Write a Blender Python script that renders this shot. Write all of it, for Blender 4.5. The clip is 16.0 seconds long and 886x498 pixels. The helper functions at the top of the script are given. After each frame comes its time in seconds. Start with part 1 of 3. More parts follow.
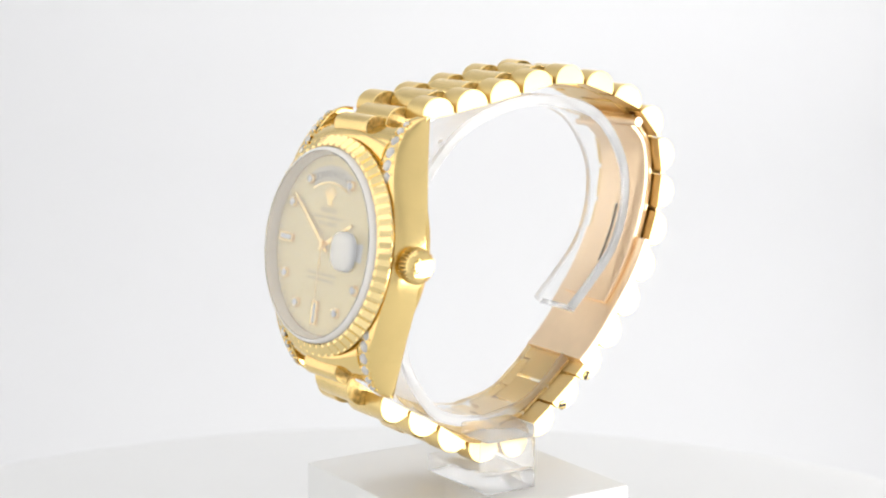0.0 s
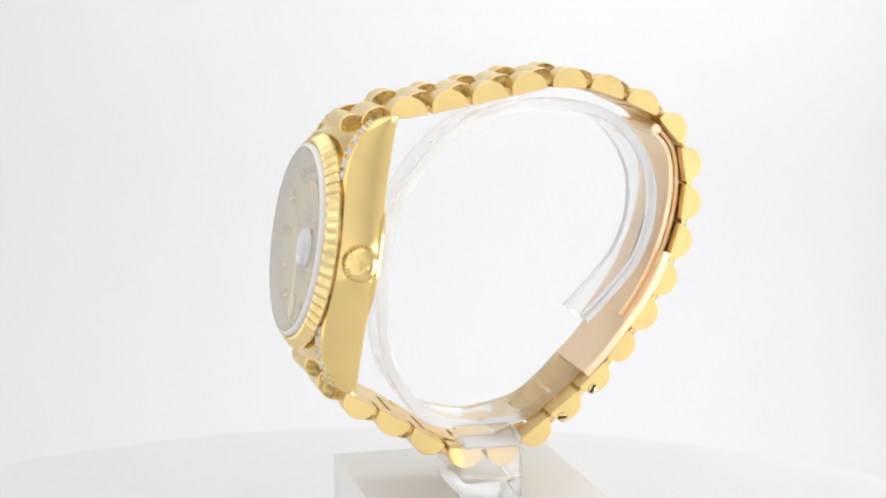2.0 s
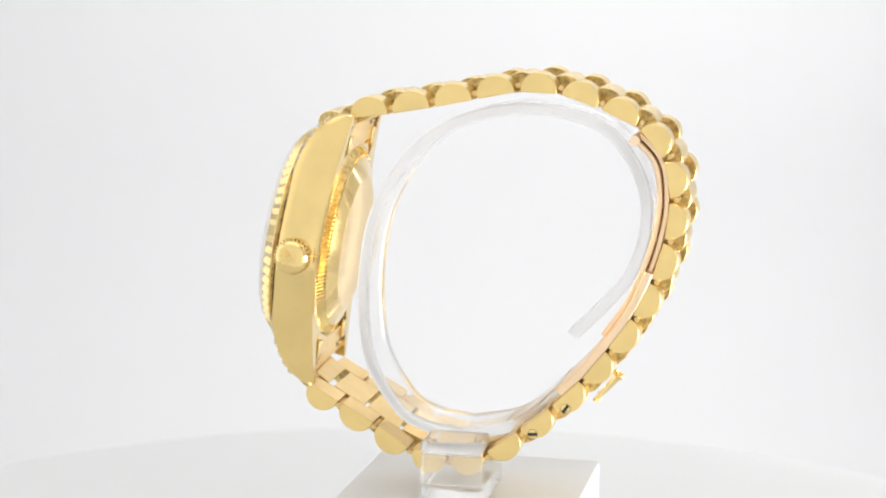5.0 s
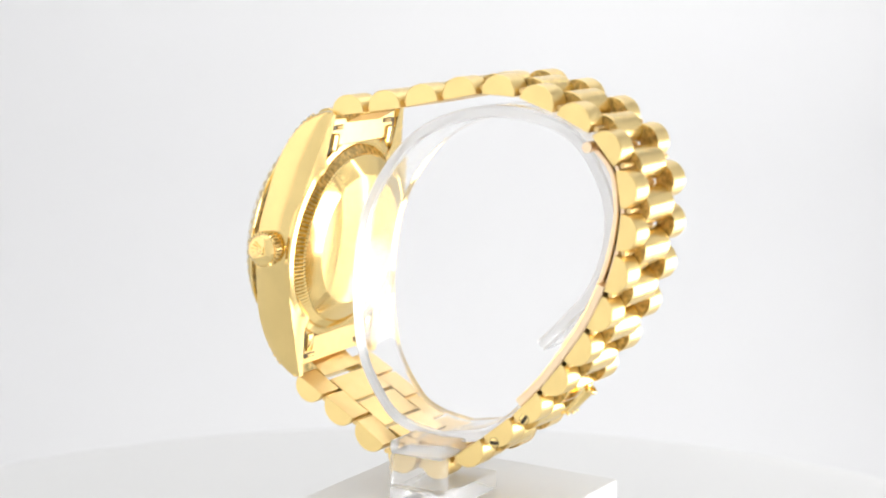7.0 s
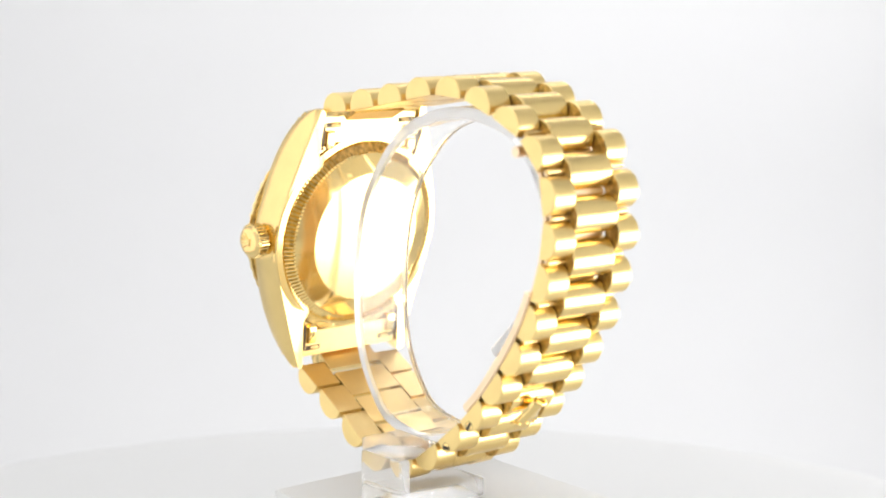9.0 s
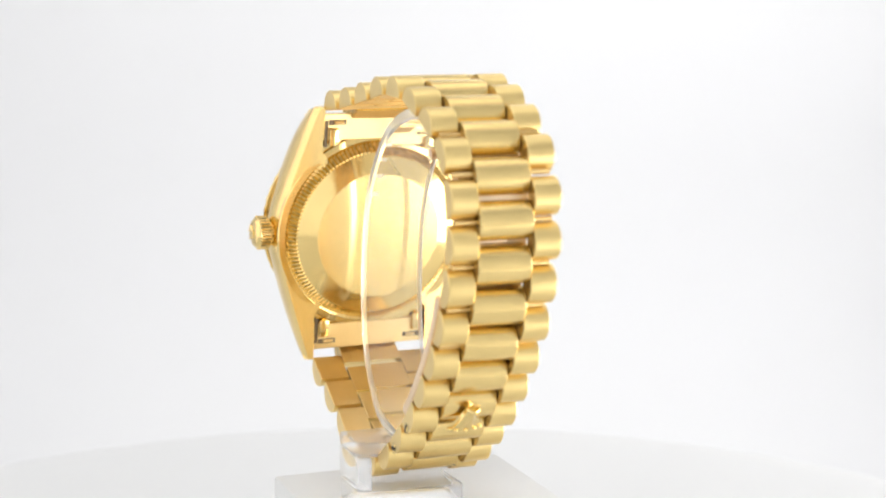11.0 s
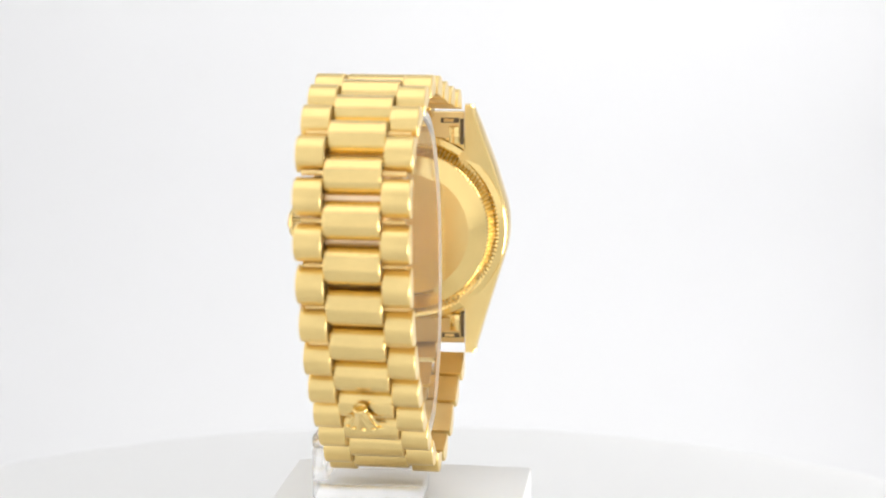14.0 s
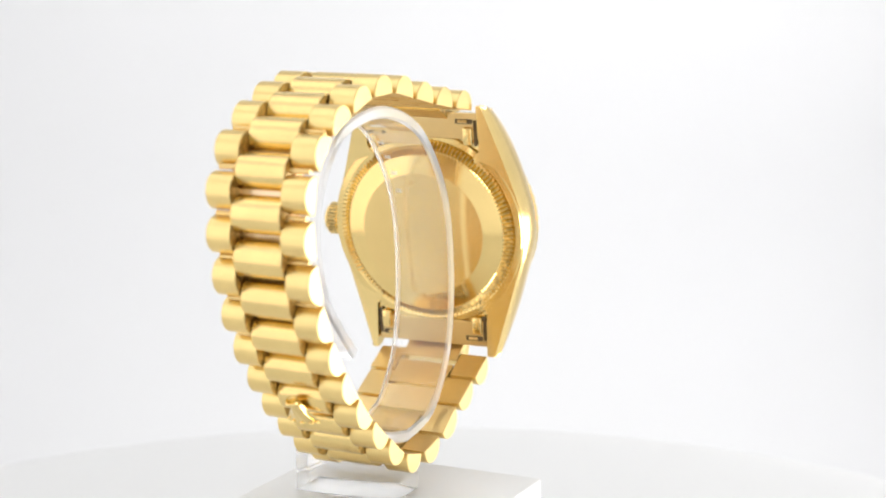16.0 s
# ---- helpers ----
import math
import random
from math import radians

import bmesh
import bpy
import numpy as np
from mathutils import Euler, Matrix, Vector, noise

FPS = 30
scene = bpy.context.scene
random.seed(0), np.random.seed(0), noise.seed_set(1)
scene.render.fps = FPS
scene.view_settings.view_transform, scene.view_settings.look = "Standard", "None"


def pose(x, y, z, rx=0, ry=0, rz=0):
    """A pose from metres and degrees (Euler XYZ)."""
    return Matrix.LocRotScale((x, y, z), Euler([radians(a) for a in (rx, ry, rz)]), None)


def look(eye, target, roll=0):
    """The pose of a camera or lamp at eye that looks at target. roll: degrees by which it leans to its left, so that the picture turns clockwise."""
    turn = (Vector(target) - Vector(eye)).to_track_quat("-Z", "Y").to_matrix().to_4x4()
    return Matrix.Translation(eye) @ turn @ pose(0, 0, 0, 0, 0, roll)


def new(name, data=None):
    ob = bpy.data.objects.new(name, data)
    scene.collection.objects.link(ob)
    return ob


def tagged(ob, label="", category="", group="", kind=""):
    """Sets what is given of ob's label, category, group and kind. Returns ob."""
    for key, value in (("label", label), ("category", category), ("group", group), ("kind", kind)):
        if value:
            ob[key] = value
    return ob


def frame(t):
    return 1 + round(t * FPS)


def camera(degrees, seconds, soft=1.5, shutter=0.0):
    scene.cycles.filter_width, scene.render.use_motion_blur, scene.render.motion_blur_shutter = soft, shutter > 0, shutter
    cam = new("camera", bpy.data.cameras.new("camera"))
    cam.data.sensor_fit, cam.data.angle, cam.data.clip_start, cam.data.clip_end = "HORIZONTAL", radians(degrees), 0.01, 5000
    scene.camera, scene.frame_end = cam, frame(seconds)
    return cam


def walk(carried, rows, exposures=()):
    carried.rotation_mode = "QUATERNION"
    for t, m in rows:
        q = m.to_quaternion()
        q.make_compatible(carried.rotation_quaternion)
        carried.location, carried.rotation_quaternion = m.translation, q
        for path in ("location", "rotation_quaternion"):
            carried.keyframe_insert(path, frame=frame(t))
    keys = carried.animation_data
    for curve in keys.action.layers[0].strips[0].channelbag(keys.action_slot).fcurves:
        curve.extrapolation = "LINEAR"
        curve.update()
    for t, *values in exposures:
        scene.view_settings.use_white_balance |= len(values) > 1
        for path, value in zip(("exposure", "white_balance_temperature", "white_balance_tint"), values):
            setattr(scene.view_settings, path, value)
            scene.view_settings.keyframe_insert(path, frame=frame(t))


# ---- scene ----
# ---- camera ----
# Millimetres are used for building; MM turns them into metres.
MM = 0.001
cam = camera(27.44, 16.0, soft=2.0)
cam.data.dof.use_dof, cam.data.dof.focus_distance, cam.data.dof.aperture_fstop = True, 0.288, 22.0
STAND = pose(0, -0.290, 0.11654, 80.513, 0, -0.892) @ pose(0, 0, 0, 0, 0, 0.301)
walk(cam, [(0.0, STAND), (16.0, STAND)], exposures=[(0.0, -0.02), (3.5, -0.03), (8.0, -0.045), (11.5, 0.035), (16.0, 0.04)])

# The turntable turns evenly, clockwise seen from above.
TURN_START, TURN_RATE = 32.45, -9.287
STEPS = [k * 0.25 for k in range(65)]
TURN = [(t, pose(0, 0, 0, 0, 0, TURN_START + TURN_RATE * t)) for t in STEPS]


# ---- light ----
def build_light():
    world = bpy.data.worlds.new("world")
    scene.world = world
    world.use_nodes = True
    bg = world.node_tree.nodes["Background"]
    bg.inputs[0].default_value, bg.inputs[1].default_value = (1, 1, 1, 1), 0.05

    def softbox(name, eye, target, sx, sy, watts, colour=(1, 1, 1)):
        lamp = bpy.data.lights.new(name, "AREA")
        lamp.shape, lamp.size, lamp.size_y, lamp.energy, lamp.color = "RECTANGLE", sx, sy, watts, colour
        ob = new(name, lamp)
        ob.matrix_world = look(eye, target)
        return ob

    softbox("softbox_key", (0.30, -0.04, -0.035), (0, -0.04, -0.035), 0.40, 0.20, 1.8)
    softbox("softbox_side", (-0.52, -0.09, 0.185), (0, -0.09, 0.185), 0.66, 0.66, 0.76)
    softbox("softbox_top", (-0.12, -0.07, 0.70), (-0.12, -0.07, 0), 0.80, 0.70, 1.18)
    # added fill without a known source, brightens the middle and right of the backdrop
    softbox("backdrop_fill", (0.16, 0.26, 0.33), (0.12, 0.50, -0.03), 0.22, 0.16, 0.61)


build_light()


# ---- materials ----
def material(name):
    m = bpy.data.materials.new(name)
    m.use_nodes = True
    return m, m.node_tree.nodes, m.node_tree.links, m.node_tree.nodes["Principled BSDF"]


def noise_node(n, l, scale, detail=3, stretch=(1, 1, 1)):
    co, mp, tx = n.new("ShaderNodeTexCoord"), n.new("ShaderNodeMapping"), n.new("ShaderNodeTexNoise")
    mp.inputs["Scale"].default_value = stretch
    tx.inputs["Scale"].default_value, tx.inputs["Detail"].default_value = scale, detail
    l.new(co.outputs["Object"], mp.inputs["Vector"])
    l.new(mp.outputs["Vector"], tx.inputs["Vector"])
    return tx


def ramp_node(n, l, src, stops):
    r = n.new("ShaderNodeValToRGB")
    els = r.color_ramp.elements
    els[0].position, els[0].color = stops[0]
    els[1].position, els[1].color = stops[-1]
    for pos, col in stops[1:-1]:
        e = els.new(pos)
        e.color = col
    l.new(src, r.inputs["Fac"])
    return r


def metal(name, colour, rough, rough_var=0.04, brush=None, bump=0.0, scale=600, tint=0.06, wide_scale=180):
    """Metal with two scales of variation; brush: stretch of the brushing lines."""
    m, n, l, b = material(name)
    b.inputs["Metallic"].default_value = 1.0
    wide = noise_node(n, l, wide_scale, 3)
    dark = tuple(c * (1 - tint) for c in colour)
    r = ramp_node(n, l, wide.outputs["Fac"], [(0.35, (*dark, 1)), (0.65, (*colour, 1))])
    l.new(r.outputs["Color"], b.inputs["Base Color"])
    fine = noise_node(n, l, scale, 4, brush or (1, 1, 1))
    mr = n.new("ShaderNodeMapRange")
    mr.inputs["From Min"].default_value, mr.inputs["From Max"].default_value = 0.3, 0.7
    mr.inputs["To Min"].default_value, mr.inputs["To Max"].default_value = max(rough - rough_var, 0.02), rough + rough_var
    l.new(fine.outputs["Fac"], mr.inputs["Value"])
    l.new(mr.outputs["Result"], b.inputs["Roughness"])
    if bump:
        bp = n.new("ShaderNodeBump")
        bp.inputs["Strength"].default_value, bp.inputs["Distance"].default_value = bump, 0.00002
        l.new(fine.outputs["Fac"], bp.inputs["Height"])
        l.new(bp.outputs["Normal"], b.inputs["Normal"])
    return m


def matte(name, colour, rough=0.6, var=0.04, scale=60, spec=0.5):
    m, n, l, b = material(name)
    tx = noise_node(n, l, scale, 4)
    lo = tuple(c * (1 - var) for c in colour)
    r = ramp_node(n, l, tx.outputs["Fac"], [(0.3, (*lo, 1)), (0.7, (*colour, 1))])
    l.new(r.outputs["Color"], b.inputs["Base Color"])
    b.inputs["Roughness"].default_value = rough
    b.inputs["Specular IOR Level"].default_value = spec
    return m


def clear(name, ior, rough=0.0, tint=(1, 1, 1), smear=0.0):
    m, n, l, b = material(name)
    b.inputs["Base Color"].default_value = (*tint, 1)
    b.inputs["Transmission Weight"].default_value = 1.0
    b.inputs["IOR"].default_value, b.inputs["Roughness"].default_value = ior, rough
    if smear:
        tx = noise_node(n, l, 220, 4)
        mr = n.new("ShaderNodeMapRange")
        mr.inputs["From Min"].default_value, mr.inputs["From Max"].default_value = 0.45, 0.75
        mr.inputs["To Min"].default_value, mr.inputs["To Max"].default_value = rough, rough + smear
        l.new(tx.outputs["Fac"], mr.inputs["Value"])
        l.new(mr.outputs["Result"], b.inputs["Roughness"])
    return m


GOLD = (0.93, 0.70, 0.295)
gold_polished = metal("polished_gold", GOLD, 0.10, 0.03, tint=0.03)
# bezel gold paler than GOLD: the bright reflections are put into its colour
gold_fluted = metal("fluted_gold", (0.95, 0.75, 0.36), 0.15, 0.03, tint=0.03)
gold_brushed = metal("brushed_gold", GOLD, 0.31, 0.01, brush=(6, 0.4, 6), scale=900)
gold_links = metal("soft_gold", GOLD, 0.26, 0.01, brush=(6, 0.4, 6), scale=900)
gold_side = metal("satin_gold", GOLD, 0.19, 0.02, brush=(0.5, 3, 6), scale=900)
gold_inner = metal("worn_gold", (0.84, 0.615, 0.28), 0.36, 0.08, bump=0.15)
gold_back = metal("rubbed_gold", (0.93, 0.69, 0.28), 0.12, 0.03)
gold_disc = metal("circular_brushed_gold", (0.93, 0.68, 0.28), 0.21, 0.05, brush=(1, 1, 5), scale=1400)
# rough gold mottled darker, for link flanks, knurl grooves and the bezel seam
gold_mottled = metal("unpolished_mottled_gold", (0.80, 0.595, 0.255), 0.42, 0.12, bump=0.3, scale=1800, tint=0.52, wide_scale=1300)
gold_rose = metal("rose_gold", (0.99, 0.76, 0.51), 0.34, 0.06, brush=(1, 6, 1), bump=0.15)
gold_print = metal("gilt_print", (0.56, 0.45, 0.24), 0.4)
dial_paint = metal("champagne_dial", (0.88, 0.735, 0.37), 0.40, 0.05, tint=0.03)
dial_paint.node_tree.nodes["Principled BSDF"].inputs["Metallic"].default_value = 0.4
# inner ring: light bounced from the dial is put into a cream base colour
ring_bounce = matte("cream_bounce_light", (0.93, 0.82, 0.64), 0.4, 0.03)
dark_slot = matte("dark_recess", (0.13, 0.085, 0.035), 0.5)
black_slot = matte("black_screw_slot", (0.03, 0.022, 0.012), 0.6)
day_disc = matte("champagne_day_disc", (0.78, 0.70, 0.52), 0.45, 0.02)
white_disc = matte("white_paper_disc", (0.86, 0.85, 0.82), 0.5, 0.02)
print_dark = matte("brown_print", (0.30, 0.24, 0.15), 0.5)
acrylic = clear("clear_acrylic", 1.30, 0.04, (1.0, 1.0, 0.995), 0.10)
acrylic.node_tree.nodes["Principled BSDF"].inputs["Transmission Weight"].default_value = 0.96
acrylic_block = clear("polished_acrylic_block", 1.12, 0.06, (1.0, 1.0, 0.995), 0.12)
acrylic_block.node_tree.nodes["Principled BSDF"].inputs["Transmission Weight"].default_value = 0.84
acrylic_edge = clear("frosted_acrylic_edge", 1.18, 0.3, (0.99, 0.99, 0.99))
acrylic_edge.node_tree.nodes["Principled BSDF"].inputs["Transmission Weight"].default_value = 0.82
crystal_glass = clear("watch_crystal", 1.77, 0.0)
# a trace of diffuse white imitates the reflected veil over the dial
crystal_glass.node_tree.nodes["Principled BSDF"].inputs["Transmission Weight"].default_value = 0.985
crystal_milky = clear("milky_crystal_edge", 1.20, 0.22, (0.99, 0.955, 0.90))
crystal_milky.node_tree.nodes["Principled BSDF"].inputs["Transmission Weight"].default_value = 0.2
magnifier_glare_glass = clear("magnifier_glare_glass", 1.30, 0.0)
# the partly opaque white body stands in for the softbox glare on the lens
magnifier_glare_glass.node_tree.nodes["Principled BSDF"].inputs["Transmission Weight"].default_value = 0.6
gem = clear("brilliant_gem", 2.4, 0.02, (1.0, 1.0, 1.0))
gem.node_tree.nodes["Principled BSDF"].inputs["Transmission Weight"].default_value = 0.5
block_white = matte("white_acrylic_block", (0.815, 0.813, 0.795), 0.28, 0.02)
table_white = matte("white_turntable", (0.78, 0.78, 0.775), 0.6, 0.02, 12)
paper_white = matte("white_backdrop_paper", (0.748, 0.748, 0.755), 0.9, 0.015, 3)
cloth_white = matte("white_tent_cloth", (0.95, 0.95, 0.95), 0.9, 0.03, 8)


# ---- mesh helpers ----
def mesh_object(name, bm, mat, smooth=0.0):
    """A bmesh in millimetres as an object; smooth: angle in degrees under which edges are shaded round."""
    bmesh.ops.recalc_face_normals(bm, faces=bm.faces)
    bmesh.ops.scale(bm, vec=(MM, MM, MM), verts=bm.verts)
    if smooth:
        lim = radians(smooth)
        for f in bm.faces:
            f.smooth = True
        for e in bm.edges:
            e.smooth = len(e.link_faces) == 2 and e.calc_face_angle(0) < lim
    me = bpy.data.meshes.new(name)
    bm.to_mesh(me)
    bm.free()
    for mm in (mat if isinstance(mat, (list, tuple)) else [mat]):
        me.materials.append(mm)
    return new(name, me)


def part(name, bm, mat, parent, label="", smooth=35.0):
    ob = mesh_object(name, bm, mat, smooth)
    ob.parent = parent
    if label:
        tagged(ob, label)
    return ob


def put(bm, m):
    bmesh.ops.transform(bm, matrix=m, verts=bm.verts)
    return bm


def join(*bms):
    out = bmesh.new()
    for b in bms:
        me = bpy.data.meshes.new("tmp")
        b.to_mesh(me)
        b.free()
        out.from_mesh(me)
        bpy.data.meshes.remove(me)
    return out


def box(x0, x1, y0, y1, z0, z1, bevel=0.0, seg=2):
    bm = bmesh.new()
    bmesh.ops.create_cube(bm, size=1)
    for v in bm.verts:
        v.co = Vector(((x0 + x1) / 2 + v.co.x * (x1 - x0), (y0 + y1) / 2 + v.co.y * (y1 - y0), (z0 + z1) / 2 + v.co.z * (z1 - z0)))
    if bevel:
        bmesh.ops.bevel(bm, geom=bm.edges[:], offset=bevel, segments=seg, profile=0.5, affect="EDGES")
    return bm


def loft(rings, closed=False, caps=True):
    """Skin rings of equally many points; closed: the last ring joins the first."""
    bm = bmesh.new()
    vs = [[bm.verts.new(p) for p in r] for r in rings]
    k = len(vs[0])
    pairs = list(zip(vs, vs[1:])) + ([(vs[-1], vs[0])] if closed else [])
    for a, b in pairs:
        for i in range(k):
            j = (i + 1) % k
            bm.faces.new((a[i], a[j], b[j], b[i]))
    if caps and not closed:
        bm.faces.new(vs[0])
        bm.faces.new(vs[-1][::-1])
    return bm


def revolve(profile, n=96, wave=None):
    """Turn a profile of (radius, height) round z; wave(i, k, r, h) may shift a ring's point."""
    bm = bmesh.new()
    rows = []
    for i in range(n):
        a = 2 * math.pi * i / n
        row = []
        for k, (r, h) in enumerate(profile):
            if wave:
                r, h = wave(i, k, r, h)
            row.append(bm.verts.new((r * math.cos(a), r * math.sin(a), h)))
        rows.append(row)
    for i in range(n):
        a, b = rows[i], rows[(i + 1) % n]
        for k in range(len(profile) - 1):
            bm.faces.new((a[k], b[k], b[k + 1], a[k + 1]))
    bmesh.ops.remove_doubles(bm, verts=bm.verts, dist=1e-5)
    return bm


def rod(p0, p1, r, n=12):
    p0, p1 = Vector(p0), Vector(p1)
    bm = bmesh.new()
    bmesh.ops.create_cone(bm, cap_ends=True, segments=n, radius1=r, radius2=r, depth=(p1 - p0).length)
    turn = (p1 - p0).to_track_quat("Z", "Y").to_matrix().to_4x4()
    return put(bm, Matrix.Translation((p0 + p1) / 2) @ turn)


def spline(pts, n):
    """n points at even steps along a smooth curve through pts."""
    P = [np.array(p, float) for p in pts]
    P = [2 * P[0] - P[1], *P, 2 * P[-1] - P[-2]]
    out = []
    for i in range(1, len(P) - 2):
        a, b, c, d = P[i - 1:i + 3]
        for t in np.linspace(0, 1, 24, endpoint=False):
            out.append(0.5 * (2 * b + (c - a) * t + (2 * a - 5 * b + 4 * c - d) * t ** 2 + (3 * b - a - 3 * c + d) * t ** 3))
    out.append(P[-2])
    out = np.array(out)
    s = np.concatenate([[0], np.cumsum(np.linalg.norm(np.diff(out, axis=0), axis=1))])
    at = np.linspace(0, s[-1], n)
    return np.stack([np.interp(at, s, out[:, k]) for k in range(out.shape[1])], 1)


def strip(line, y0, y1, thick, bevel=0.25):
    """A band that follows line (x, z) between y0 and y1, thick to both sides of the line."""
    rings = []
    for i, p in enumerate(line):
        d = line[min(i + 1, len(line) - 1)] - line[max(i - 1, 0)]
        d = d / np.linalg.norm(d)
        nx, nz = -d[1], d[0]
        h, e = thick / 2, min(bevel, thick * 0.45)
        sec = [(y0 + e, -h), (y1 - e, -h), (y1, -h + e), (y1, h - e), (y1 - e, h), (y0 + e, h), (y0, h - e), (y0, -h + e)]
        rings.append([(p[0] + nx * o, y, p[1] + nz * o) for y, o in sec])
    return loft(rings)


LIFT = 71.2   # height of the rotating frame's zero over the turntable


# ---- setting ----
def build_setting():
    # sweep: floor that rises into the back wall in one curve
    prof = [(-430, -150), (340, -150)]
    R = 170
    prof += [(340 + R * math.sin(a), -150 + R - R * math.cos(a)) for a in np.linspace(0.08, math.pi / 2, 14)]
    prof += [(340 + R, 720)]
    bm = bmesh.new()
    rows = [[bm.verts.new((x, y, z)) for x in (-560, 560)] for y, z in prof]
    for a, b in zip(rows, rows[1:]):
        bm.faces.new((a[0], a[1], b[1], b[0]))
    sweep = mesh_object("backdrop", bm, paper_white, 40)
    tagged(sweep, "seamless white paper backdrop sweeping up behind the table", "backdrop", kind="structure")
    for name, b in (("wall_east", box(560, 570, -430, 510, -150, 720)), ("wall_west", box(-570, -560, -430, 510, -150, 720)),
                    ("wall_south", box(-560, 560, -440, -430, -150, 720)), ("ceiling", box(-570, 570, -440, 520, 720, 730))):
        tagged(mesh_object(name, b, cloth_white), "plain white cloth side of a photo tent", "tent wall", kind="structure")


build_setting()


def build_turntable():
    root = new("turntable")
    tagged(root, "round white turntable plate under the display block", "turntable")
    part("plate", revolve([(0, 0), (136, 0), (142, -0.4), (147, -1.4), (149.6, -3.2), (150.6, -5.5), (150.4, -7.5), (149, -8), (0, -8)], 160), table_white, root)
    part("base", revolve([(0, -8.1), (88, -8.1), (90, -10), (96, -148), (94, -149.9), (0, -149.9)], 96), table_white, root, "round white drum under the plate")
    return root


def build_block():
    root = new("display_block")
    tagged(root, "square glossy white acrylic block under the stand", "display block")
    part("block", box(-10, 28.2, -21.3, 18.7, 0, 29.4, 0.5), block_white, root)
    return root


# ---- stand ----
def build_stand():
    root = new("watch_stand")
    tagged(root, "clear acrylic C-shaped watch stand on the white block", "watch stand")
    long_arc = spline([(9.4, 39.5), (3, 40.6), (-1.3, 43.3), (-6.0, 51.7), (-6.8, 64.6), (-4.1, 76.6), (3.6, 86.6), (13, 91.0), (22.5, 91.7),
                       (31.7, 88.9), (37.1, 81.6), (38.1, 74.1), (35.8, 66.5), (31.2, 60.8), (26.9, 56.5)], 72)
    short_arc = spline([(26.0, 48.4), (22, 44.4), (17.3, 41.2), (9.4, 39.5)], 22)
    line = np.concatenate([short_arc[:-1], long_arc])
    bm = strip(line, -6.7, 3.5, 1.9, 0.35)
    bm.normal_update()
    for f in bm.faces:
        f.material_index = 1 if abs(f.normal.y) > 0.6 else 0
    part("ring", bm, [acrylic, acrylic_edge], root)
    part("cap", box(4.5, 14.1, -14.5, -6.75, 38.0, 40.2, 0.5), acrylic_block, root)
    part("side_plate", box(4.5, 14.1, -14.5, -12.2, 32.7, 37.95, 0.25), acrylic_block, root)
    part("foot", box(4.5, 14.1, -14.5, 3, 29.5, 32.5, 0.3), acrylic_block, root)
    # raised marks along the ring that cannot be read
    for k in range(47, 54, 2):
        p0, p1 = line[k], line[k + 1]
        d = (p1 - p0) / np.linalg.norm(p1 - p0)
        m = pose(p0[0] - d[1] * 1.0, -5.2, p0[1] + d[0] * 1.0, 0, -math.degrees(math.atan2(d[1], d[0])), 0)
        part("raised_mark", put(box(-0.4, 0.4, -0.5, 0.5, -0.04, 0.06, 0.03, 1), m), acrylic_edge, root)
    for ob in root.children:
        ob.visible_shadow = False
    return root


# ---- wristwatch ----
CASE = (-17.8, -3.5, -0.55 + LIFT)
TILT = 8.9
CASE_YAW = 3.0
# local frame of the case: x towards the crown, y towards twelve, z out of the dial
_t = radians(TILT)
CASE_FRAME = pose(*CASE, 0, 0, CASE_YAW) @ Matrix(((0, math.sin(_t), -math.cos(_t), 0), (-1, 0, 0, 0), (0, math.cos(_t), math.sin(_t), 0), (0, 0, 0, 1)))


def case_half_width(a):
    a = abs(a)
    if a < 4.94:
        return math.sqrt(17.3 ** 2 - a * a)
    k = (a - 4.94) / (21.7 - 4.94)
    return 16.58 + (11.6 - 16.58) * k


def case_front(a):
    q = max(abs(a) - 10.0, 0) / 11.75
    return -7.3 * (1 - math.sqrt(max(1 - q * q, 0)))


def case_back_height(a):
    return -6.4 - 1.4 * (abs(a) / 21.7) ** 2


def build_case(root):
    bms = []
    for side in (1, -1):
        rings = []
        for a in [21.7 * math.sin(math.pi / 2 * k / 20) for k in range(-20, 21)]:
            co, zf, zb = case_half_width(a), case_front(a), case_back_height(a)
            co += 0.42 * min(1, max(0, (20 - a) / 10)) if side < 0 else 0
            zf = max(zf, zb + 0.5)
            ci = 10.1 if abs(a) > 14 else 9.0
            e = min(0.5, (zf - zb) * 0.3)
            sec = [(ci, zb), (co - 0.62, zb), (co - 0.47, zb + min(0.30, (zf - zb) * 0.2))]
            for k in range(9):
                q = k / 8
                lo = min(0.42, (zf - zb) * 0.25)
                sec.append((co - 0.42 * (2 * q - 1) ** 2 - 0.1 * q, zb + lo + (zf - zb - e * 0.6 - lo) * q))
            sec += [(co - 0.9 - e * 0.5, zf), (ci + 0.2, zf), (ci, zf - 0.2)]
            rings.append([(side * c, a, z) for c, z in sec])
        bms.append(loft(rings))
    bms.append(revolve([(0, -6.3), (16.4, -6.3), (16.6, -6.0), (16.6, -0.2), (16.4, 0.0), (0, 0.0)], 96))
    return part("case", put(join(*bms), CASE_FRAME), gold_side, root, "satin gold case with tapering lugs", 30)


